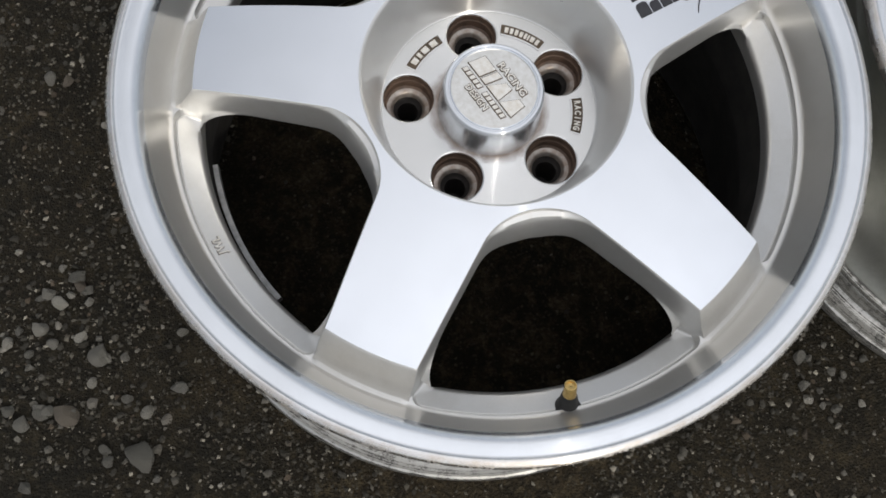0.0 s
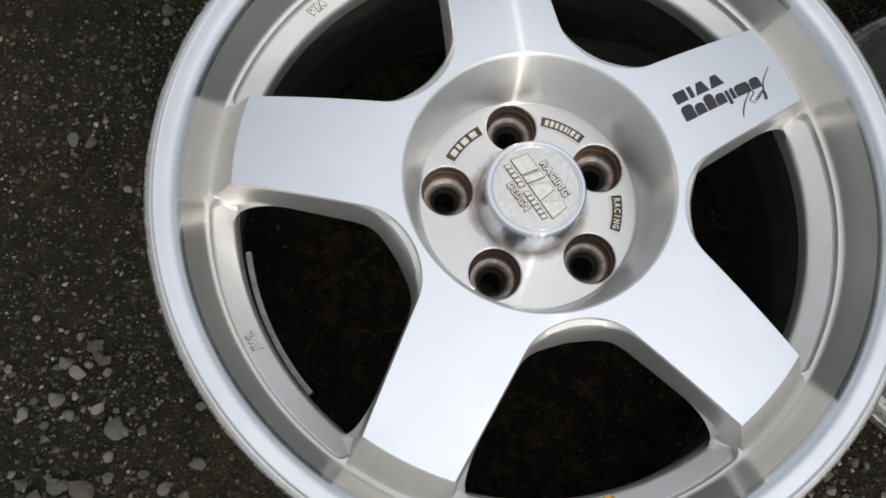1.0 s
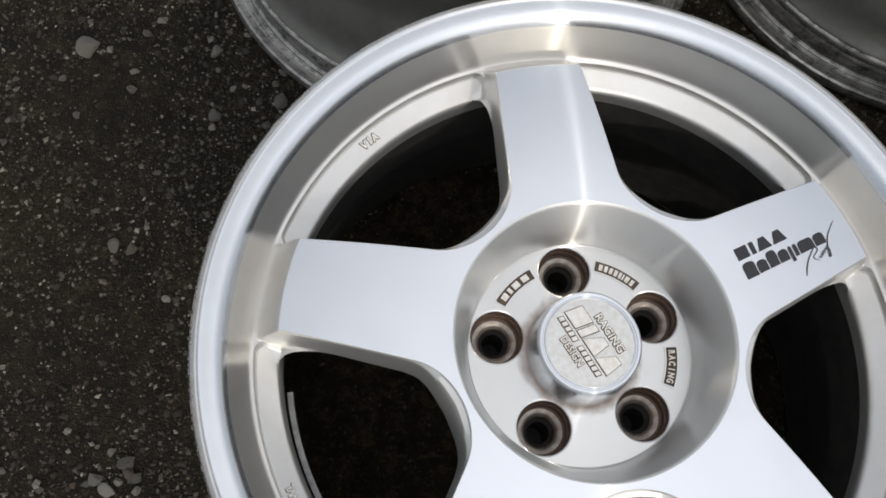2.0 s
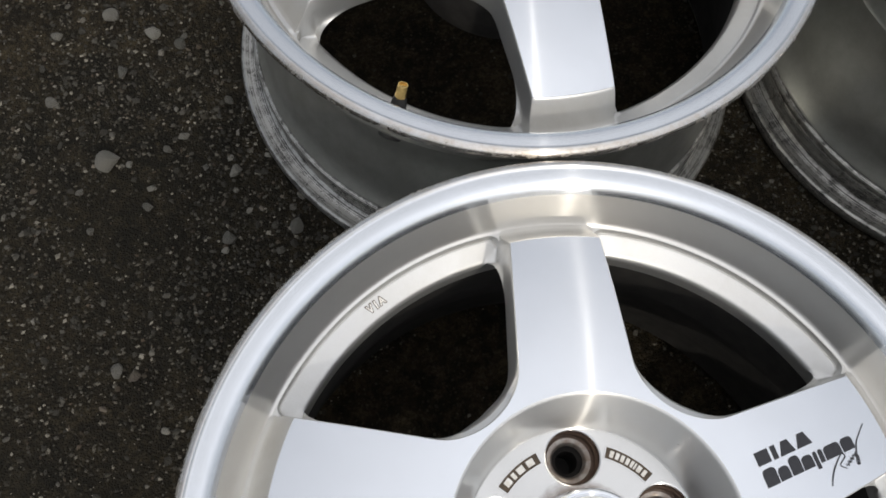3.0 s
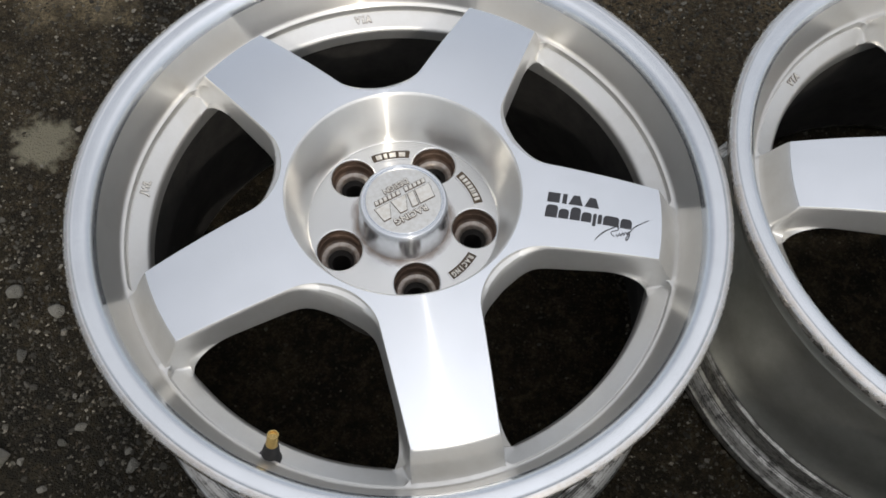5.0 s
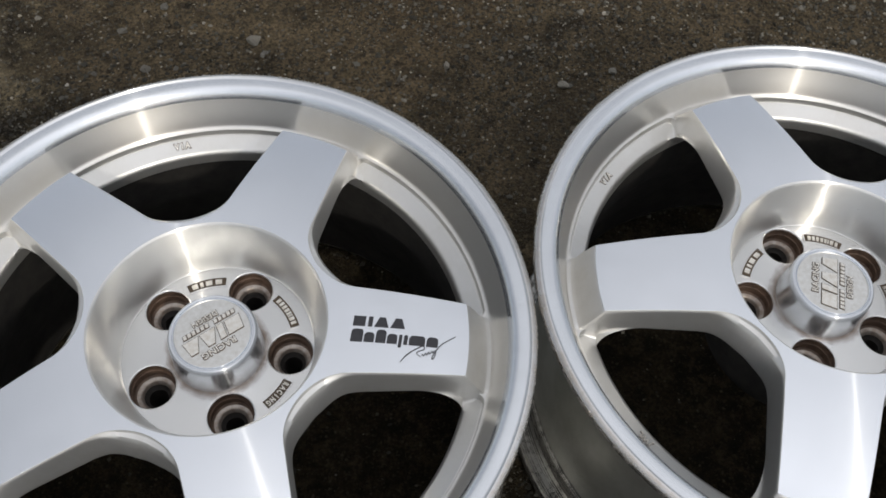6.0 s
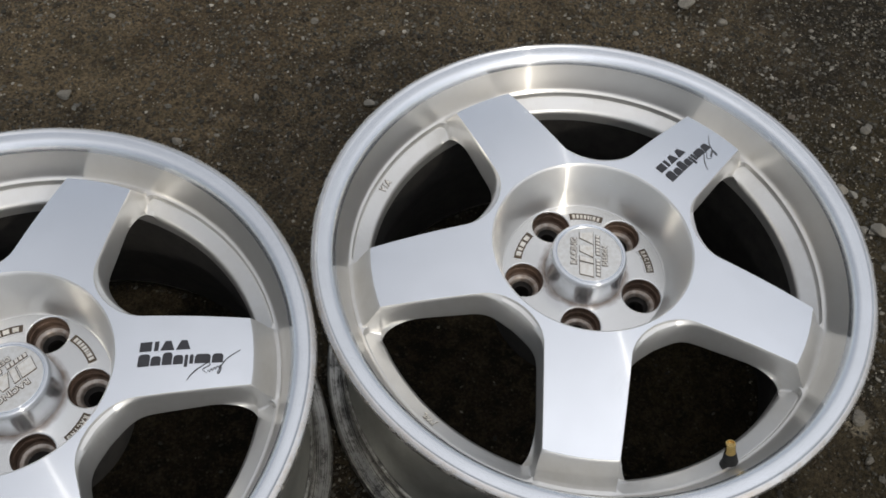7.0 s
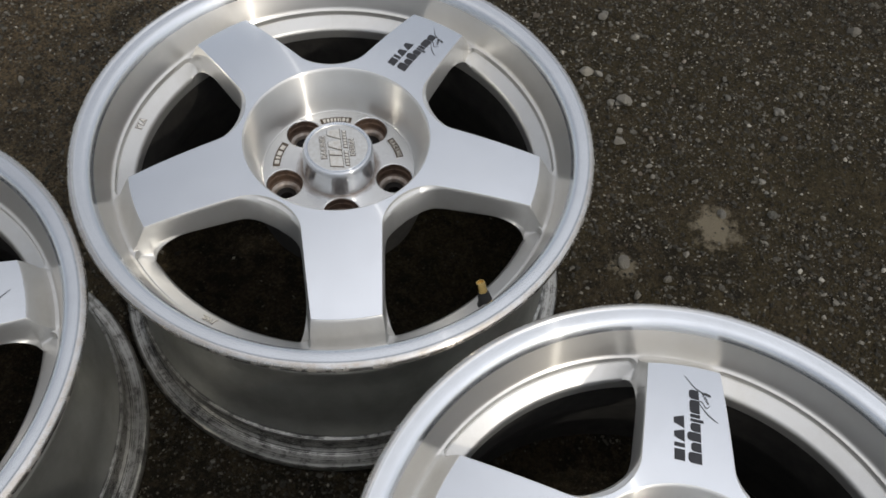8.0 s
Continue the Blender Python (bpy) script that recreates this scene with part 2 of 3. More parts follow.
def stone_mat(name, lo, hi, per):
    """Stone whose tone varies from piece to piece."""
    k = Mat(name)
    tone = k.add("ShaderNodeNewGeometry").outputs["Random Per Island"] if per == "island" else k.add("ShaderNodeObjectInfo").outputs["Random"]
    curve = ((0.0, 0.0), (0.60, 0.13), (0.90, 0.38), (1.0, 1.0)) if per == "island" else ((0.0, 0.0), (0.55, 0.35), (1.0, 1.0))
    col = k.mix(k.ramp(tone, *curve), lo, hi)
    col = k.mix(k.ramp(k.math("FRACT", k.math("MULTIPLY", tone, 17.0)), (0.93, 0.0), (0.97, 0.6)), col, (0.125, 0.092, 0.064))
    col = k.mix(k.ramp(k.noise(230, 5, 0.75), (0.42, 0.0), (0.72, 0.5)), col, tuple(c * 0.6 for c in lo))
    k.set(color=col, rough=0.85, spec=0.15)
    k.bump(k.noise(420, 5, 0.7), 0.0022, 0.9)
    return k.m


ASPHALT = asphalt()
GRIT = stone_mat("grit", (0.034, 0.030, 0.022), (0.42, 0.385, 0.31), "island")
PALE_GRAVEL = stone_mat("pale_gravel", (0.10, 0.093, 0.076), (0.50, 0.465, 0.39), "island")
GRAVEL = stone_mat("gravel", (0.036, 0.033, 0.026), (0.27, 0.252, 0.212), "island")
PALE = stone_mat("dry_pale_stone", (0.21, 0.195, 0.163), (0.43, 0.40, 0.335), "object")
STONE = stone_mat("grey_stone", (0.14, 0.134, 0.116), (0.37, 0.35, 0.30), "object")


# ---------------------------------------------------------------- mesh helpers
def finish(bm, angle=35):
    bmesh.ops.remove_doubles(bm, verts=bm.verts, dist=1e-6)
    bmesh.ops.recalc_face_normals(bm, faces=bm.faces)
    for f in bm.faces:
        f.smooth = True
    for e in bm.edges:
        e.smooth = len(e.link_faces) == 2 and e.calc_face_angle(0) < radians(angle)
    return bm


def mesh_of(name, bm, material):
    me = bpy.data.meshes.new(name)
    bm.to_mesh(me)
    bm.free()
    me.materials.append(material)
    return me


def part(name, bm, material, parent, label="", m=None):
    """One mesh object under a thing or a part. bm: a bmesh, or a mesh to share."""
    me = bm if isinstance(bm, bpy.types.Mesh) else mesh_of(name, bm, material)
    ob = new(name, me)
    ob.parent = parent
    if m is not None:
        ob.matrix_basis = m
    if label:
        ob["label"] = label
    return ob


def ring_faces(bm, rows, closed=True):
    """Quads between rows of vertices."""
    for a, b in zip(rows, rows[1:]):
        n = len(a)
        for i in range(n if closed else n - 1):
            j = (i + 1) % n
            vs = [a[i], a[j], b[j], b[i]]
            if len({v.co.to_tuple(7) for v in vs}) >= 3:
                bm.faces.new(vs)


def lathe(profile, segments=160, closed=False):
    """The profile of (radius, height) turned round the z axis."""
    bm = bmesh.new()
    rows = []
    for r, z in profile:
        rows.append([bm.verts.new((r * math.cos(a), r * math.sin(a), z)) for a in (2 * math.pi * i / segments for i in range(segments))])
    if closed:
        rows.append(rows[0])
    ring_faces(bm, rows)
    return finish(bm)


def polar(r, deg, z):
    return Vector((r * math.cos(radians(deg)), r * math.sin(radians(deg)), z))


def slab(points, z0, z1, bm=None):
    """A flat outline given a thickness."""
    bm = bm or bmesh.new()
    lo = [bm.verts.new((x, y, z0)) for x, y in points]
    hi = [bm.verts.new((x, y, z1)) for x, y in points]
    bm.faces.new(hi)
    bm.faces.new(lo[::-1])
    ring_faces(bm, [lo, hi])
    return bm


# ---------------------------------------------------------------- alloy wheel
R_SPOKE, A_SPOKE = 0.1847, 8.82
R_HUB, Z_HUB = 0.0844, 0.2259
Z_FLOOR = 0.180
R_BOLT, R_POCKET = 0.0535, 0.0165


def face_z(r):
    """Height of the turned face, which falls slightly outwards."""
    u = (r - R_HUB) / (R_SPOKE - R_HUB)
    return Z_HUB + 0.0006 * u - 0.0100 * u * u


def spoke_outline():
    """Edge of one spoke's face from its axis to midway to the next spoke: (x, y) with the spoke along x, and which edge it is."""
    pts = [(polar(R_SPOKE, A_SPOKE * i / 8, 0), "end") for i in range(9)]
    side0, side1 = polar(R_SPOKE, A_SPOKE, 0), Vector((0.1010, 0.0338, 0))
    pts += [(side0.lerp(side1, i / 30), "side") for i in range(0, 31)]
    mid = polar(0.0880, 36, 0)
    across = Vector((-math.sin(radians(36)), math.cos(radians(36)), 0))
    t0 = (side1 - side0).normalized() * 0.036
    t1 = across * 0.034
    for i in range(1, 15):
        u = i / 14
        h = (2 * u**3 - 3 * u * u + 1) * side1 + (u**3 - 2 * u * u + u) * t0 + (-2 * u**3 + 3 * u * u) * mid + (u**3 - u * u) * t1
        pts.append((h, "fillet"))
    return pts


def spoke_mesh():
    """One spoke with its fifth of the face and its sides: the turned face and the painted sides."""
    half = spoke_outline()
    top = bmesh.new()
    sides = []
    n = len(half)
    for sign in (1, -1):
        rows_top = [[] for _ in range(9)]
        loops = [[] for _ in range(9)]
        wall = bmesh.new()
        for i, (p, kind) in enumerate(half):
            ang = math.degrees(math.atan2(p.y, p.x))
            a_in = 36 * (i / (n - 1)) ** 1.15
            inner = polar(R_HUB, a_in, 0)
            for k in range(9):
                q = inner.lerp(p, k / 8)
                rows_top[k].append(top.verts.new((q.x, sign * q.y, face_z(q.length))))
            r, z = p.length, face_z(p.length)
            if kind == "end":
                continue
            # the painted side under this stretch of the edge
            a, b = half[max(i - 1, 9)][0], half[min(i + 1, n - 1)][0]
            d = (b - a).normalized()
            side = polar(1, 36, 0) if i == n - 1 else Vector((d.y, -d.x, 0))
            u = min(1.0, max(0.0, ((i - 39) * 0.003 + 0.010) / 0.046))
            soft = u * u * (3 - 2 * u)
            v = min(1.0, max(0.0, (r - 0.150) / 0.0347))
            turn = 1 - math.sqrt(1 - min(v, 0.995) ** 2)
            low = 0.1965 - 0.0185 * turn
            wide = 0.0105 * turn
            fall = ((0.0, 0.0, z), (0.0005 + 0.0004 * soft, 0.0, z - 0.0007 - 0.0017 * soft), (0.0008 + 0.0033 * soft, 0.0, z - 0.0020 - 0.0013 * soft), (0.0010 + 0.0050 * soft, 0.02, z - 0.0042 - 0.0022 * soft),
                    (0.0016 + 0.0058 * soft, 0.08, 0.2070 - 0.0030 * turn), (0.0021 + 0.0066 * soft, 0.18, low + 0.0045), (0.0023 + 0.0067 * soft, 0.36, low + 0.0018), (0.0024 + 0.0066 * soft, 0.90, low + 0.0004),
                    (0.0014 + 0.0064 * soft, 1.0, low - 0.0015))
            chain = [(p + side * (near + share * wide), zz) for near, share, zz in fall]
            for k, (q, zz) in enumerate(chain):
                loops[k].append(wall.verts.new((q.x, sign * q.y, zz)))
        ring_faces(top, rows_top, closed=False)
        ring_faces(wall, loops, closed=False)
        sides.append(finish(wall, 40))
    return finish(top, 30), sides


def ledge_section():
    """A fifth of the painted ring outside the spokes, centred on one spoke's axis: its end facet, and half of a sunk pad on either side."""
    z_edge = face_z(R_SPOKE)
    side0, side1 = polar(R_SPOKE, A_SPOKE, 0), Vector((0.1010, 0.0338, 0))
    out = (side0 - side1).normalized()
    away = Vector((-out.y, out.x, 0))
    facet_r, facet_z = (R_SPOKE, 0.1853, 0.1862, 0.1925, 0.1952, 0.1975, 0.2000, 0.2030), (z_edge, z_edge - 0.0007, z_edge - 0.0022, 0.2032, 0.1984, 0.1950, 0.1927, 0.1915)
    drop_d, drop_z = (-0.05, 0.0, 0.0005, 0.0008, 0.0012, 0.0024, 0.0038, 0.0057, 0.0112, 0.05), (0.0, 0.0, 0.0007, 0.0020, 0.0042, 0.0124, 0.0322, 0.0350, 0.0366, 0.08)

    def least(a, b, k):
        h = max(k - abs(a - b), 0.0) / k
        return min(a, b) - h * h * k / 4

    def level(r, ang):
        q = polar(r, ang, 0)
        d = (q - side0).dot(away)
        spoke = least(float(np.interp(r, facet_r, facet_z)), z_edge - float(np.interp(d, drop_d, drop_z)), 0.0016)
        # sunk pad with round outer corners
        s1, s2, rad = 0.2017 - r, d - 0.0034, 0.0085
        inside = rad - math.hypot(rad - s1, rad - s2) if s1 < rad and s2 < rad else min(s1, s2)
        u = min(1.0, max(0.0, inside / 0.0008))
        pad = 0.1797 + 0.0080 * (r - 0.1862) / 0.0155 - 0.0022 * max(0.0, (0.1888 - r) / 0.0026) ** 2
        groove = 0.0008 * math.exp(-((inside - 0.0008) / 0.0006) ** 2) if r > 0.1935 else 0.0
        pad = 0.1915 * (1 - u * u * (3 - 2 * u)) + (pad - groove) * u * u * (3 - 2 * u) if r > 0.1900 or inside > 0 else 0.1797
        return -least(-spoke, -pad, 0.0030)

    bm = bmesh.new()
    angles = np.concatenate([np.linspace(0, A_SPOKE, 14), np.linspace(A_SPOKE, 15.5, 42)[1:], np.linspace(15.5, 36, 42)[1:]])
    angles = np.concatenate([-angles[:0:-1], angles])
    radii = np.concatenate([[0.0, 0.03, 0.07, 0.12], np.linspace(0.17, 0.78, 18), np.linspace(0.79, 0.98, 26), [1.0]])
    rows = [[] for _ in range(len(radii) + 1)]
    for ang in angles:
        near = abs(ang)
        r_in = R_SPOKE
        if near > A_SPOKE:
            # the side's foot line, then the rim of the opening
            t = math.tan(radians(near))
            off = (side0.x * t - side0.y) / (away.y - away.x * t)
            r_in = (side0 + away * off).length if off < 0.0119 else max(0.1862, 0.1873 - (off - 0.0119) * 0.22)
        for k, u in enumerate(radii):
            r = r_in + (0.2030 - r_in) * u
            q = polar(r, ang, level(r, near))
            if k == 0:
                rows[0].append(bm.verts.new((q.x, q.y, q.z - (0.007 if near > 12 else 0.0))))
            rows[k + 1].append(bm.verts.new(q))
    ring_faces(bm, rows, closed=False)
    return finish(bm, 48)


def hub_floor():
    """The floor of the hub bowl with five round bolt pockets cut through it."""
    bm = bmesh.new()
    r0, r1 = 0.0300, 0.0716
    for s in range(5):
        c = polar(R_BOLT, 0, 0)
        edge = [polar(r1, a, 0) for a in np.linspace(-36, 36, 25)]
        edge += [polar(r, 36, 0) for r in np.linspace(r1, r0, 9)[1:]]
        edge += [polar(r0, a, 0) for a in np.linspace(36, -36, 13)[1:]]
        edge += [polar(r, -36, 0) for r in np.linspace(r0, r1, 9)[1:-1]]
        turn = Matrix.Rotation(radians(72 * s), 3, "Z")
        rows = [[], [], [], []]
        for p in edge:
            d = (p - c).normalized()
            for row, q, z in ((rows[0], p, Z_FLOOR), (rows[1], c + d * (R_POCKET + 0.0012), Z_FLOOR), (rows[2], c + d * (R_POCKET + 0.0004), Z_FLOOR - 0.0004), (rows[3], c + d * R_POCKET, Z_FLOOR - 0.0014)):
                row.append(bm.verts.new(turn @ Vector((q.x, q.y, z))))
        ring_faces(bm, rows)
    return finish(bm, 24)


def arc_plate(r0, r1, half_deg, z0, z1, steps=12, bm=None):
    """A plate bent round the wheel's axis, centred on the x axis."""
    pts = [polar(r0, a, 0) for a in np.linspace(-half_deg, half_deg, steps)] + [polar(r1, a, 0) for a in np.linspace(half_deg, -half_deg, steps)]
    return slab([(p.x, p.y) for p in pts], z0, z1, bm)


def arc_frame(r0, r1, half_deg, line, z0, z1):
    bm = bmesh.new()
    d = math.degrees(line / r1)
    arc_plate(r0, r0 + line, half_deg, z0, z1, 12, bm)
    arc_plate(r1 - line, r1, half_deg, z0, z1, 12, bm)
    for s in (-1, 1):
        pts = [polar(r0 + line, s * half_deg, 0), polar(r1 - line, s * half_deg, 0), polar(r1 - line, s * (half_deg - d), 0), polar(r0 + line, s * (half_deg - d), 0)]
        slab([(p.x, p.y) for p in pts], z0, z1, bm)
    return finish(bm, 20)


def arc_bars(parent, r0, r1, half_deg, widths, z0, z1, gap=0.34):
    """A row of plain raised blocks along an arc, one for each mark of a maker's name, read clockwise."""
    total = sum(widths)
    a = half_deg
    for w in widths:
        step = 2 * half_deg * w / total
        g = step * gap / 2
        pts = [polar(r0, a - g, 0), polar(r1, a - g, 0), polar(r1, a - step + g, 0), polar(r0, a - step + g, 0)]
        part("raised_mark", finish(slab([(p.x, p.y) for p in pts][::-1], z0, z1), 20), RAISED, parent)
        a -= step


def words(text, size, depth, wide=1.0, bold=0.025):
    """A mesh of raised letters, centred, lying flat and read along x."""
    cu = bpy.data.curves.new("words", "FONT")
    cu.body, cu.size, cu.extrude, cu.align_x, cu.align_y, cu.resolution_u = text, size, depth, "CENTER", "CENTER", 2
    cu.offset = size * bold
    ob = bpy.data.objects.new("words", cu)
    scene.collection.objects.link(ob)
    bpy.context.view_layer.update()
    me = bpy.data.meshes.new_from_object(ob.evaluated_get(bpy.context.evaluated_depsgraph_get()))
    bpy.data.objects.remove(ob)
    bm = bmesh.new()
    bm.from_mesh(me)
    bpy.data.meshes.remove(me)
    bmesh.ops.scale(bm, vec=(wide, 1, 1), verts=bm.verts)
    return bm


def arc_words(text, size, depth, r, step_deg, z, wide=1.0, bold=0.025, tilt=0.0):
    """Letters set one by one along an arc, tops outwards, read clockwise and centred on the x axis."""
    bm = bmesh.new()
    for i, ch in enumerate(text):
        one = words(ch, size, depth, wide, bold)
        a = -(i - (len(text) - 1) / 2) * step_deg
        bmesh.ops.transform(one, matrix=pose(*polar(r, a, z), 0, 0, a - 90) @ pose(0, 0, 0, tilt, 0, 0), verts=one.verts)
        tmp = bpy.data.meshes.new("letter")
        one.to_mesh(tmp)
        one.free()
        bm.from_mesh(tmp)
        bpy.data.meshes.remove(tmp)
    return bm


def block(item, z0, z1, lean=0.0, top=1.0, round_top=0.0):
    """A plain flat block (x0, x1, y0, y1), leaning like italics; top: its upper edge's share of the width."""
    x0, x1, y0, y1 = item
    cut = (x1 - x0) * (1 - top) / 2
    rr = min(round_top, (x1 - x0 - 2 * cut) / 2, y1 - y0)
    pts = [(x0, y0), (x1, y0)]
    pts += [(x1 - cut - rr + rr * math.cos(a), y1 - rr + rr * math.sin(a)) for a in ((0, 0.5, 1.05, 1.57) if rr else (0,))]
    pts += [(x0 + cut + rr - rr * math.sin(a), y1 - rr + rr * math.cos(a)) for a in ((0, 0.5, 1.05, 1.57) if rr else (0,))]
    return finish(slab([(x + lean * y, y) for x, y in pts], z0, z1), 20)


def stroke(points, width, z, bm=None):
    """A thin pen line."""
    bm = bm or bmesh.new()
    pts = [Vector((x, y, 0)) for x, y in points]
    left, right = [], []
    for i, p in enumerate(pts):
        d = (pts[min(i + 1, len(pts) - 1)] - pts[max(i - 1, 0)]).normalized()
        s = Vector((-d.y, d.x, 0)) * width * 0.5 * (0.45 + 0.55 * math.sin(math.pi * i / (len(pts) - 1)))
        left.append(bm.verts.new((*(p + s).xy, z(p))))
        right.append(bm.verts.new((*(p - s).xy, z(p))))
    ring_faces(bm, [left, right], closed=False)
    return bm


def curve_through(marks, steps=8):
    """A smooth line through a few marks."""
    pts = []
    for i in range(len(marks) - 1):
        a, b, c, d = (Vector(marks[min(max(i + k, 0), len(marks) - 1)]) for k in (-1, 0, 1, 2))
        for u in np.linspace(0, 1, steps, endpoint=i == len(marks) - 2):
            pts.append(tuple(0.5 * (2 * b + (c - a) * u + (2 * a - 5 * b + 4 * c - d) * u * u + (3 * b - a - 3 * c + d) * u**3)))
    return pts


def lay_on_face(bm, lift):
    """Drapes flat marks over the turned face."""
    for v in bm.verts:
        v.co.z = face_z(math.hypot(v.co.x, v.co.y)) + lift + v.co.z
    return bm


def build_wheel():
    wheel = new("alloy_wheel")
    # front lip, its inner wall and the ledge behind the spokes
    part("front_lip", lathe([
        (0.2250, 0.2140), (0.2300, 0.2165), (0.2325, 0.2193), (0.2334, 0.2218), (0.2336, 0.2240), (0.2333, 0.2256), (0.2326, 0.2268), (0.2314, 0.2277), (0.2300, 0.2283), (0.2291, 0.2286), (0.2286, 0.2285),
        (0.2282, 0.2280), (0.2278, 0.2274), (0.2273, 0.2271), (0.2264, 0.2271), (0.2235, 0.2271), (0.2205, 0.2270), (0.2190, 0.2267), (0.2176, 0.2260), (0.2163, 0.2250), (0.2152, 0.2237),
        (0.2143, 0.2220), (0.2136, 0.2201), (0.2131, 0.2180)], 192), LIP, wheel, "polished aluminium lip")
    part("inner_wall", lathe([(0.2131, 0.2180), (0.2122, 0.2150), (0.2094, 0.2070), (0.2062, 0.1986), (0.2052, 0.1952), (0.2046, 0.1936), (0.2038, 0.1925), (0.2028, 0.1919), (0.2021, 0.1917), (0.2018, 0.1913), (0.2018, 0.1860)], 192),
         WALL, wheel, "turned bright inner wall")
    part("ledge", lathe([(0.2018, 0.1850), (0.1975, 0.1822), (0.1930, 0.1792), (0.1885, 0.1768), (0.1862, 0.1720), (0.1860, 0.1690)], 192), PAINT, wheel, "silver painted ledge")
    section = mesh_of("ledge_section", ledge_section(), PAINT)
    for i in range(5):
        part("ledge_section", section, None, wheel, m=pose(0, 0, 0, 0, 0, 72 * i))
    # outer side of the barrel, down to the rear flange on the ground
    part("barrel", lathe([
        (0.2250, 0.2140), (0.2195, 0.2120), (0.2168, 0.2080), (0.2160, 0.2020), (0.2158, 0.1880), (0.2172, 0.1850), (0.2165, 0.1815), (0.2080, 0.1740), (0.1990, 0.1650),
        (0.1968, 0.1600), (0.1965, 0.1250), (0.1985, 0.1150), (0.2030, 0.1000), (0.2070, 0.0750), (0.2100, 0.0520), (0.2135, 0.0480), (0.2142, 0.0455)], 160), BARREL, wheel, "dull grey painted barrel")
    part("rear_flange", lathe([
        (0.2142, 0.0455), (0.2172, 0.0440), (0.2180, 0.0418), (0.2172, 0.0396), (0.2150, 0.0378), (0.2147, 0.0335), (0.2160, 0.0316), (0.2162, 0.0235), (0.2148, 0.0212), (0.2150, 0.0182), (0.2180, 0.0150), (0.2230, 0.0135), (0.2300, 0.0140), (0.2322, 0.0125),
        (0.2332, 0.0095), (0.2330, 0.0050), (0.2315, 0.0016), (0.2285, 0.0002), (0.2200, 0.0), (0.2120, 0.0030), (0.2080, 0.0120)], 160), BEAD, wheel, "scuffed flange with black rubber marks")
    part("inner_barrel", lathe([(0.2080, 0.0120), (0.2085, 0.0420), (0.2010, 0.0700), (0.1960, 0.1000), (0.1910, 0.1180), (0.1895, 0.1250), (0.1895, 0.1600), (0.1880, 0.1680), (0.1860, 0.1690)], 128), INNER, wheel, "inner barrel, coloured near black for the shade inside")
    # five spokes
    top, sides = spoke_mesh()
    top, sides = mesh_of("spoke", top, FACE), [mesh_of("spoke_side", side, PAINT) for side in sides]
    for i in range(5):
        s = part("spoke", top, None, wheel, m=pose(0, 0, 0, 0, 0, 72 * i))
        for side in sides:
            part("spoke_side", side, None, s, "silver painted side")
    # hub back takes the same painted-in shade as the inner barrel
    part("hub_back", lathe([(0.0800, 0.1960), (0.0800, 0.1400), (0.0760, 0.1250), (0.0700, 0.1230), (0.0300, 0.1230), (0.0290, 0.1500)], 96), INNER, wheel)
    # hub bowl
    part("hub_bowl", lathe([
        (0.0862, 0.22580), (0.0845, 0.2259), (0.0836, 0.2255), (0.0829, 0.2246), (0.0823, 0.2231), (0.0814, 0.2198), (0.0776, 0.2090), (0.0748, 0.1990), (0.0734, 0.1910), (0.0728, 0.1862), (0.0723, 0.1832), (0.0718, 0.1813), (0.0713, 0.1805), (0.0707, 0.1802)], 160),
        CONE, wheel, "turned bright hub bowl")
    part("hub_floor", hub_floor(), BOWL, wheel)
    pocket = mesh_of("lug_hole", lathe([(R_POCKET, Z_FLOOR - 0.0012), (R_POCKET - 0.0001, 0.1735), (R_POCKET - 0.0007, 0.1728), (R_POCKET - 0.0008, 0.1665), (0.0142, 0.1655)], 40), RUSTY)
    seat = mesh_of("seat", lathe([(0.0142, 0.1655), (0.0118, 0.1650), (0.0108, 0.1640), (0.0098, 0.1612)], 40), SEAT)
    bore = mesh_of("bore", lathe([(0.0098, 0.1612), (0.0086, 0.1585), (0.0072, 0.1575), (0.0070, 0.1300), (0.0005, 0.1295)], 32), BORE)
    for i in range(5):
        c = part("lug_hole", pocket, None, wheel, "brown-stained recessed bolt hole" if i == 0 else "", m=pose(*polar(R_BOLT, 72 * i, 0)))
        part("seat", seat, None, c)
        part("bore", bore, None, c)
    # name plates cast into the hub floor
    z = Z_FLOOR + 0.0002
    for deg, half, kind in ((107.8, 14.6, "four"), (36.6, 14.9, "eight"), (-34.5, 12.2, "word")):
        p = part("cast_plate", finish(arc_plate(0.0547, 0.0624, half, z - 0.002, z, 12), 20), RECESS, wheel, "brown recessed name plate", m=pose(0, 0, 0, 0, 0, deg))
        part("plate_rim", arc_frame(0.0543, 0.0628, half + 0.6, 0.0008, z - 0.001, z + 0.0006), BOWL, p)
        if kind == "word":
            part("raised_word", arc_words("RACING", 0.0058, 0.0004, 0.0585, 3.65, z + 0.0003, 0.72), RAISED, p)
        else:
            arc_bars(p, 0.0565, 0.0606, half - 2.2, (1.1, 0.6, 1.2, 1.2) if kind == "four" else (1.1, 1, 1, 1, 0.8, 0.5, 1.2, 1), z - 0.001, z + 0.0007)
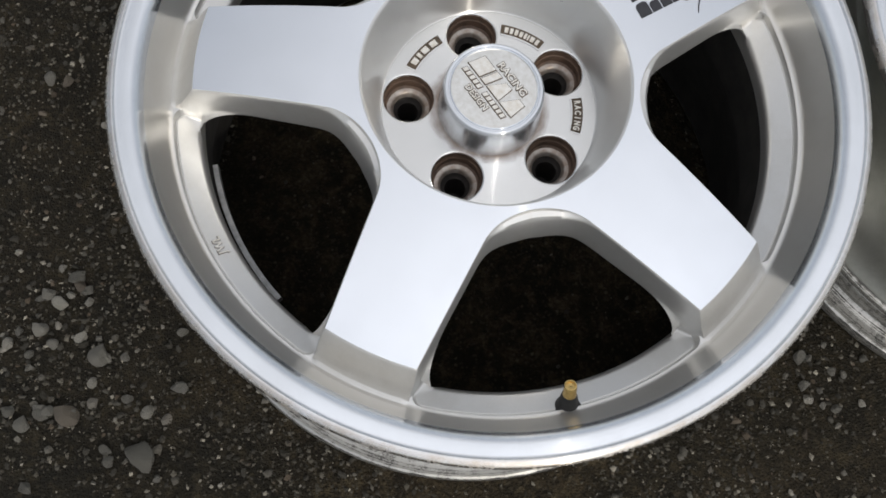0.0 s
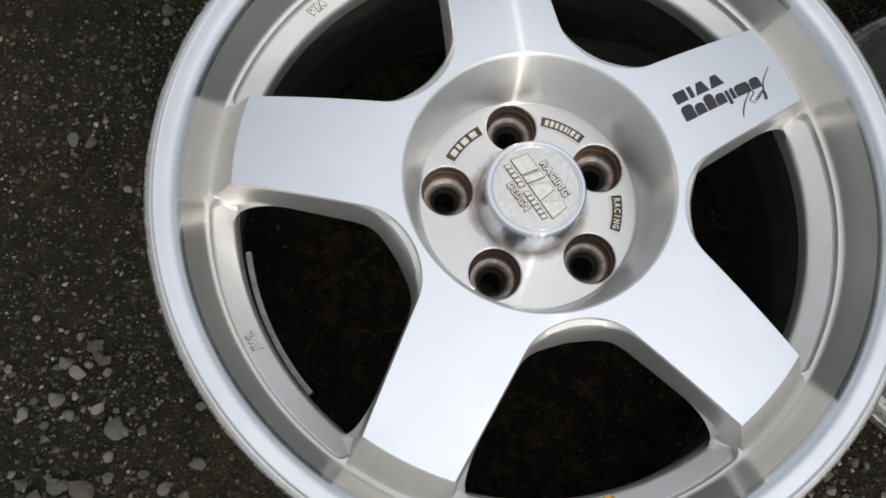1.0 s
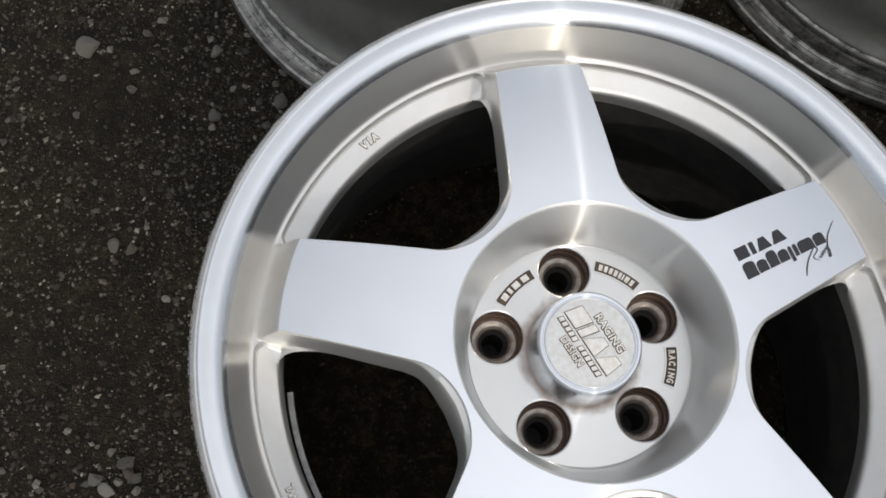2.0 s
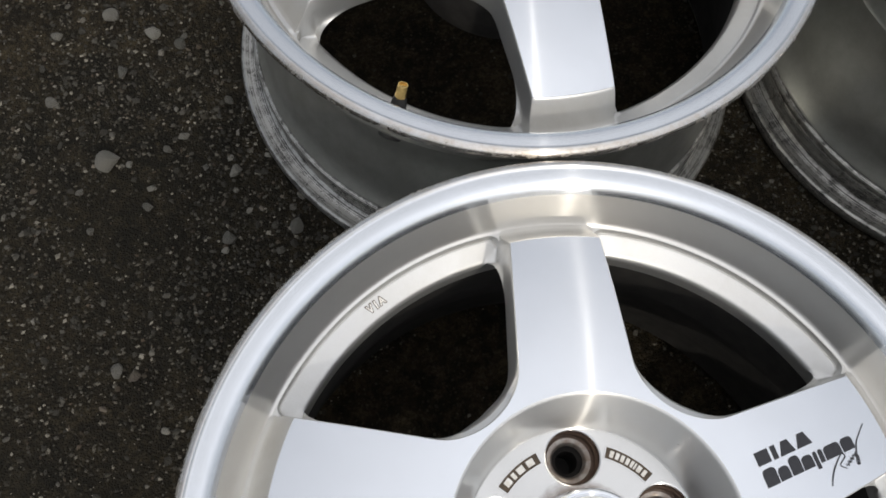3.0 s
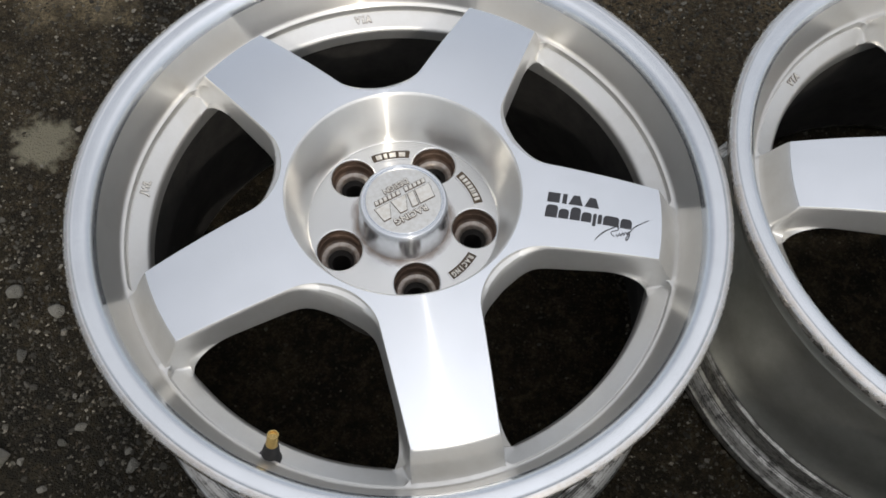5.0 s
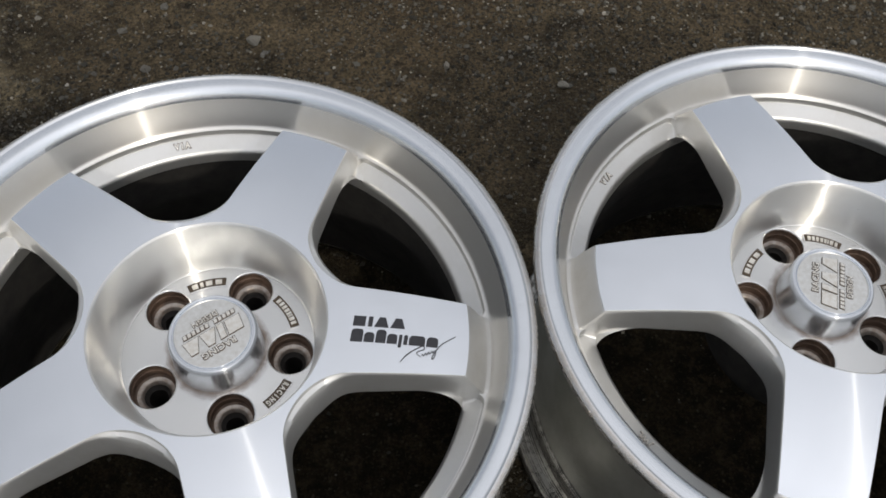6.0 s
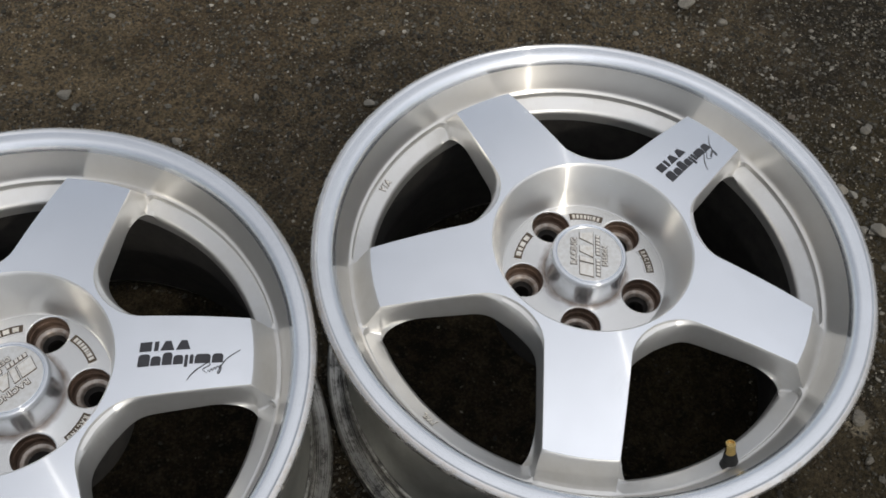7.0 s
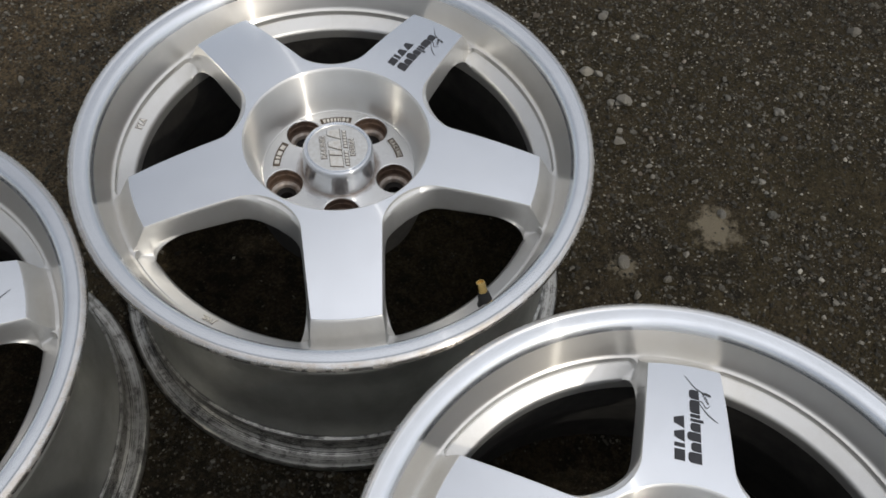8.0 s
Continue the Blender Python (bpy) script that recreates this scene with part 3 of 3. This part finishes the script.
    # centre cap
    cap = part("centre_cap", lathe([
        (0.0342, 0.1795), (0.0340, 0.1815), (0.0333, 0.1835), (0.0330, 0.1900), (0.0326, 0.2020), (0.0322, 0.2060), (0.0314, 0.2080), (0.0306, 0.2088), (0.0298, 0.2089),
        (0.0290, 0.2087), (0.0287, 0.2079), (0.0281, 0.2079), (0.0277, 0.2086), (0.0273, 0.2087)], 96), LIP, wheel, "bright turned centre cap")
    part("cap_disc", lathe([(0.0275, 0.2086), (0.0270, 0.2081), (0.0120, 0.2081), (0.0002, 0.2081)], 72), CAST, cap, "satin disc with raised marks")
    zc = 0.2081
    for text, size, wide, x, y in (("RACING", 0.0068, 1.06, 0.0015, 0.0130), ("DESIGN", 0.0060, 0.98, -0.0010, -0.0132)):
        for bold, depth, mat, name in ((0.02, 0.0007, RAISED, "raised_word"), (0.085, 0.0003, RECESS, "word_edge")):
            word = words(text, size, depth, wide, bold)
            bmesh.ops.translate(word, vec=(x, y, zc + 0.0001), verts=word.verts)
            part(name, word, mat, cap)
    marks = [(x0, x1, -0.0032, 0.0082, 0.45 if x1 > 0 else 1.0) for x0, x1 in ((-0.0225, -0.0110), (-0.0092, -0.0045), (-0.0030, 0.0090), (0.0104, 0.0225))]
    marks += [(-0.0205 + 0.0035 * k, -0.0180 + 0.0035 * k, -0.0088, -0.0057, 1.0) for k in range(12) if k != 5]
    for x0, x1, y0, y1, top in marks:
        part("raised_mark", block((x0, x1, y0, y1), zc - 0.0002, zc + 0.0009, 0.18, top), RAISED, cap)
        part("mark_edge", block((x0 - 0.0005, x1 + 0.0005, y0 - 0.0005, y1 + 0.0005), zc - 0.0002, zc + 0.0004, 0.18, top), RECESS, cap)
    # black decal on the first spoke: plain blocks in two rows and a pen flourish
    decal = part("decal", lay_on_face(block((0.1015, 0.1102, 0.0024, 0.0102), 0.0, 0.0001, 0.08), 0.0002), INK, wheel, "black printed maker's decal")
    row = [(0.1120, 0.1152, 0.0024, 0.0102), (0.1166, 0.1268, 0.0024, 0.0102), (0.1280, 0.1385, 0.0024, 0.0102)]
    row += [(0.1015, 0.1100, -0.0100, 0.0), (0.1108, 0.1180, -0.0098, -0.0022), (0.1190, 0.1262, -0.0098, 0.0004), (0.1270, 0.1342, -0.0098, -0.0022), (0.1352, 0.1376, -0.0122, -0.0022),
            (0.1388, 0.1416, -0.0098, -0.0022), (0.1426, 0.1540, -0.0098, -0.0022), (0.1550, 0.1632, -0.0098, -0.0022)]
    for k, item in enumerate(row):
        part("printed_mark", lay_on_face(block(item, 0.0, 0.0001, 0.09, 0.42 if k in (1, 2) else 1.0, 0.0 if k < 3 else 0.0026), 0.0002), INK, decal)
    up = lambda p: face_z(p.length) + 0.0004
    sig = stroke(curve_through([(0.1365, -0.0233), (0.1400, -0.0185), (0.1445, -0.0142), (0.1512, -0.0098)]), 0.0008, up)
    stroke(curve_through([(0.1475, -0.0118), (0.1520, -0.0096), (0.1530, -0.0118), (0.1478, -0.0150), (0.1508, -0.0182)]), 0.0006, up, sig)
    stroke([(0.1512 + 0.0090 * u, -0.0170 + 0.0042 * u + 0.0010 * math.sin(u * 26)) for u in np.linspace(0, 1, 48)], 0.0006, up, sig)
    stroke(curve_through([(0.1610, -0.0118), (0.1592, -0.0140), (0.1612, -0.0142), (0.1596, -0.0186), (0.1588, -0.0172), (0.1640, -0.0082), (0.1695, -0.0035), (0.1752, 0.0004)]), 0.0008, up, sig)
    part("flourish", finish(sig), INK, decal)
    # casting marks on the ledge
    for text, step, deg in (("VIA", 1.32, 107.8), ("JWL", 1.40, 180.3)):
        mark = part("casting_mark", arc_words(text, 0.0074, 0.0006, 0.1950, step, 0.1844, 0.85, 0.025, 27.7), RAISED, wheel, m=pose(0, 0, 0, 0, 0, deg))
        part("mark_edge", arc_words(text, 0.0074, 0.0003, 0.1950, step, 0.1844, 0.85, 0.095 if text == "VIA" else 0.06, 27.7), RECESS, mark)
    # valve
    tip = Vector((-0.17, 0, 1)).normalized()
    valve = part("valve_stem", lathe([(0.0100, -0.004), (0.0098, 0.003), (0.0082, 0.0058), (0.0062, 0.0095), (0.0049, 0.018), (0.0040, 0.0205)], 28), RUBBER, wheel, "black rubber valve stem",
                 m=Matrix.Translation(polar(0.2025, -107.8, 0.1805)) @ pose(0, 0, 0, 0, 0, -107.8) @ pose(0, 0, 0, 0, -24, 0))
    part("valve_tip", lathe([(0.0040, 0.0200), (0.0042, 0.0215), (0.0039, 0.0225), (0.0039, 0.0290), (0.0036, 0.0302), (0.0027, 0.0303), (0.0024, 0.0290), (0.0004, 0.0288)], 20), BRASS, valve, "brass valve tip")
    part("valve_hole", lathe([(0.0094, -0.002), (0.0094, 0.0050), (0.0084, 0.0066), (0.0050, 0.0072), (0.0003, 0.0073)], 24), RUBBER, wheel, "black rubber valve base", m=pose(*polar(0.2062, -107.8, 0.1735), 0, 0, -107.8) @ pose(0, 0, 0, 0, 132, 0))
    return wheel


CENTRES = [(0.0402, 0.1983, 31.25, 0.0), (-0.0590, 0.6578, 0.99, 0.0), (0.4050, 0.7319, 40.02, 0.0), (0.5122, 0.2663, 61.84, 0.0)]
CAP_TURN = [-85, -142, 39, 10]
WHEEL_LABELS = [
    "silver five-spoke alloy wheel lying face up on asphalt",
    "silver five-spoke alloy wheel, flat on asphalt, rim edge scuffed",
    "bright five-spoke alloy wheel with kerb-nicked lip, lying on asphalt",
    "silver five-spoke alloy wheel lying beside three others on asphalt",
]
first = build_wheel()
for i, (x, y, deg, z) in enumerate(CENTRES):
    w = first if i == 0 else copy_thing(first, pose(x, y, z, 0, 0, deg))
    if i == 0:
        w.matrix_basis = pose(x, y, z, 0, 0, deg)
    tagged(w, WHEEL_LABELS[i], "wheel", "alloy wheels on the ground")
    for c in w.children:
        if c.name.startswith("centre_cap"):
            c.matrix_basis = pose(0, 0, 0, 0, 0, CAP_TURN[i])
part("balance_weight", finish(arc_plate(0.1815, 0.1850, 16, 0.1500, 0.1580, 30), 30), LEAD, first, "stick-on grey balance weights", m=pose(0, 0, 0, 0, 0, 177))

# ---------------------------------------------------------------- ground
def ground_height(x, y):
    return 0.0022 * noise.noise((x * 6, y * 6, 0.3)) + 0.0012 * noise.noise((x * 25, y * 25, 1.7)) + 0.0010 * noise.noise((x * 70, y * 70, 4.1)) + 0.0011 * noise.noise((x * 150, y * 150, 2.6)) - 0.002


def build_ground():
    near = np.arange(-0.7, 1.8001, 0.0065)
    far = np.array([2.2, 3, 4.5, 7, 12, 25, 60, 200, 900])
    xs = np.concatenate([-far[::-1], near, far])
    ys = np.concatenate([-far[::-1], near - 0.25, far])
    verts = [(x, y, ground_height(x, y) if abs(x) < 2 and abs(y) < 2 else -0.002) for y in ys for x in xs]
    n = len(xs)
    faces = [(j * n + i, j * n + i + 1, (j + 1) * n + i + 1, (j + 1) * n + i) for j in range(len(ys) - 1) for i in range(n - 1)]
    me = bpy.data.meshes.new("ground")
    me.from_pydata(verts, [], faces)
    me.polygons.foreach_set("use_smooth", [True] * len(faces))
    me.materials.append(ASPHALT)
    return tagged(new("ground", me), "dark weathered asphalt covered in brown grit", "ground", kind="structure")


build_ground()


def rough_stone(rng, flat=0.6):
    """A small broken stone, twelve corners pulled about."""
    bm = bmesh.new()
    bmesh.ops.create_icosphere(bm, subdivisions=3, radius=0.5)
    a, b = rng.uniform(0.75, 1.15), rng.uniform(0.6, 0.95)
    cuts = [Vector((rng.gauss(0, 1), rng.gauss(0, 1), rng.gauss(0, 1))).normalized() for _ in range(10)]
    for v in bm.verts:
        for c in cuts:
            over = v.co.dot(c) - 0.32
            if over > 0:
                v.co -= c * over
        v.co *= 1 + rng.uniform(-0.025, 0.025)
        v.co = Vector((v.co.x * a, v.co.y * b, v.co.z * flat))
    return finish(bm, 24)


rng = random.Random(7)
STONES = [mesh_of("stone", rough_stone(rng, f), STONE) for f in (0.6, 0.75, 0.85, 0.7, 0.8, 0.65)]
DRY_STONES = [mesh_of("stone", rough_stone(rng, f), PALE) for f in (0.6, 0.75, 0.85, 0.7)]
BY_FIRST = [
    (-0.207, -0.021, 0.028), (-0.268, 0.009, 0.020), (-0.298, 0.076, 0.015), (-0.301, 0.002, 0.015), (-0.320, 0.294, 0.014), (-0.251, 0.034, 0.010), (-0.292, -0.046, 0.014),
    (-0.186, 0.076, 0.010), (-0.249, 0.057, 0.021), (-0.284, 0.097, 0.013), (-0.296, 0.105, 0.013), (-0.229, 0.056, 0.009), (0.317, 0.069, 0.012), (0.321, 0.035, 0.012),
    (0.344, 0.059, 0.009)]
BY_SECOND = [
    (-0.418, 0.629, 0.018), (-0.375, 0.618, 0.018), (-0.347, 0.611, 0.014), (-0.379, 0.479, 0.025), (-0.392, 0.571, 0.013), (-0.265, 0.488, 0.014), (-0.333, 0.441, 0.009),
    (-0.257, 0.424, 0.015), (-0.201, 0.445, 0.015), (-0.446, 0.527, 0.014), (-0.463, 0.598, 0.012), (-0.304, 0.292, 0.012), (-0.320, 0.515, 0.010), (-0.289, 0.558, 0.010)]
BEYOND = [
    (-0.253, 1.094, 0.014), (0.099, 1.129, 0.012), (0.239, 1.110, 0.014), (-0.261, 1.222, 0.025), (-0.134, 1.150, 0.018), (0.689, 1.262, 0.026), (0.731, 1.223, 0.018),
    (0.177, 1.262, 0.011), (0.005, 1.066, 0.014), (-0.333, 1.233, 0.016), (0.818, 0.867, 0.021), (0.781, 0.807, 0.017), (0.794, 0.931, 0.020), (1.187, 0.886, 0.020),
    (0.860, 1.017, 0.013), (0.886, 0.969, 0.013), (0.706, 0.643, 0.018), (0.744, 0.606, 0.013), (0.701, 0.598, 0.013), (0.781, 0.631, 0.009)]
LOOSE = [(rng.gauss(-0.265, 0.045), rng.gauss(0.045, 0.06), rng.uniform(0.007, 0.014)) for _ in range(34)]
LOOSE += [(rng.gauss(0.335, 0.02), rng.gauss(0.045, 0.03), rng.uniform(0.006, 0.011)) for _ in range(10)]
LOOSE += [(rng.uniform(-0.46, -0.24), rng.uniform(0.25, 0.75), rng.uniform(0.005, 0.009)) for _ in range(20)]
LOOSE += [(rng.uniform(0.72, 1.2), rng.uniform(0.62, 1.1), rng.uniform(0.007, 0.014)) for _ in range(34)]
LOOSE += [(rng.uniform(-0.4, 0.75), rng.uniform(1.08, 1.35), rng.uniform(0.006, 0.013)) for _ in range(30)]
for spots, where in ((BY_FIRST, "first"), (BY_SECOND, "second"), (BEYOND, "beyond"), (LOOSE, "loose")):
    for x, y, size in spots:
        if any(math.hypot(x - c[0], y - c[1]) < 0.215 for c in CENTRES):
            continue
        ob = new("stone", rng.choice(DRY_STONES if where == "beyond" else STONES))
        ob.matrix_basis = pose(x, y, ground_height(x, y) + size * 0.16, rng.uniform(-12, 12), rng.uniform(-12, 12), rng.uniform(0, 360)) @ Matrix.Diagonal((size * 1.1, size * 1.1, size * 1.0, 1))
        tagged(ob, "dry pale beige stone lying on brown grit" if where == "beyond" else "broken pale grey stone lying on the asphalt", "stone", "stones on the asphalt")


BEDS = ((-0.27, 0.04, 0.07), (0.34, 0.05, 0.05), (-0.40, 0.57, 0.10), (0.84, 0.92, 0.14), (0.24, 1.15, 0.12), (0.30, 0.42, 0.06), (1.02, 0.88, 0.20), (0.45, 1.22, 0.16), (0.80, 1.10, 0.14))

BARE = ((0.832, 0.655, 0.040), (-0.452, 0.795, 0.040))


def scatter(name, label, count, lo, hi, power, seed, sunk, level, rich, material):
    """Many loose grains over the ground, joined into one object."""
    r = np.random.RandomState(seed)
    if name == "grit":
        base = np.array([(1, 0, 0), (-1, 0, 0), (0, 1, 0), (0, -1, 0), (0, 0, 1), (0, 0, -1)], float)
        tri = np.array([(0, 2, 4), (2, 1, 4), (1, 3, 4), (3, 0, 4), (2, 0, 5), (1, 2, 5), (3, 1, 5), (0, 3, 5)])
    else:
        ico = bmesh.new()
        bmesh.ops.create_icosphere(ico, subdivisions=1, radius=1.0)
        base = np.array([v.co[:] for v in ico.verts])
        tri = np.array([[v.index for v in f.verts] for f in ico.faces])
        ico.free()
    x, y = r.uniform(-0.90, 1.60, count), r.uniform(-0.44, 1.70, count)
    size = lo + (hi - lo) * r.uniform(0, 1, count) ** power
    thin = np.array([noise.noise((a * 7, b * 7, 9.0)) for a, b in zip(x, y)])
    bed = sum(np.exp(-((x - bx) ** 2 + (y - by) ** 2) / (2 * w * w)) for bx, by, w in BEDS)
    keep = r.uniform(-0.55, 0.55, count) < 1.15 * thin + level + rich * bed
    under = np.min([np.hypot(x - c[0], y - c[1]) for c in CENTRES], axis=0) < 0.205
    edge = np.minimum.reduce([x + 0.90, 1.60 - x, y + 0.44, 1.70 - y]) / 0.30
    keep &= r.uniform(0, 1, count) < edge**3 + 0.4 * thin * edge
    for bx, by, w in BARE:
        keep &= (np.hypot(x - bx, y - by) > w) | (r.uniform(0, 1, count) < 0.15)
    if name == "pale_gravel":
        keep &= (y > 1.04 + 0.05 * thin) | (x > 0.72 + 0.1 * thin)
    keep &= ~under | (r.uniform(0, 1, count) < 0.025)
    x, y, size = x[keep], y[keep], size[keep]
    n = len(x)
    z = np.array([ground_height(a, b) for a, b in zip(x, y)])
    v = base[None] * (1 + r.uniform(-0.42, 0.36, (n, len(base), 1))) * r.uniform(0.45, 1.3, (n, 1, 3)) * (size / 2)[:, None, None]
    v[:, :, 2] *= 0.75
    a = r.uniform(0, 2 * np.pi, n)
    c, s = np.cos(a)[:, None], np.sin(a)[:, None]
    v = np.stack([v[:, :, 0] * c - v[:, :, 1] * s + x[:, None], v[:, :, 0] * s + v[:, :, 1] * c + y[:, None], v[:, :, 2] + (z + size * sunk)[:, None]], -1)
    f = (tri[None] + (np.arange(n) * len(base))[:, None, None]).reshape(-1, 3)
    me = bpy.data.meshes.new(name)
    me.from_pydata(v.reshape(-1, 3).tolist(), [], f.tolist())
    me.materials.append(material)
    return tagged(new(name, me), label, "gravel", kind="stuff")


scatter("grit", "fine brown and grey grit strewn over asphalt", 345000, 0.0013, 0.0048, 1.8, 3, 0.12, 0.22, 0.2, GRIT)
scatter("gravel", "loose small grey gravel strewn over asphalt", 108000, 0.0020, 0.0074, 2.8, 5, 0.10, 0.02, 0.45, GRAVEL)
scatter("pale_gravel", "dry pale gravel strewn over brown soil", 26000, 0.0022, 0.0080, 2.6, 11, 0.12, -0.05, 0.4, PALE_GRAVEL)
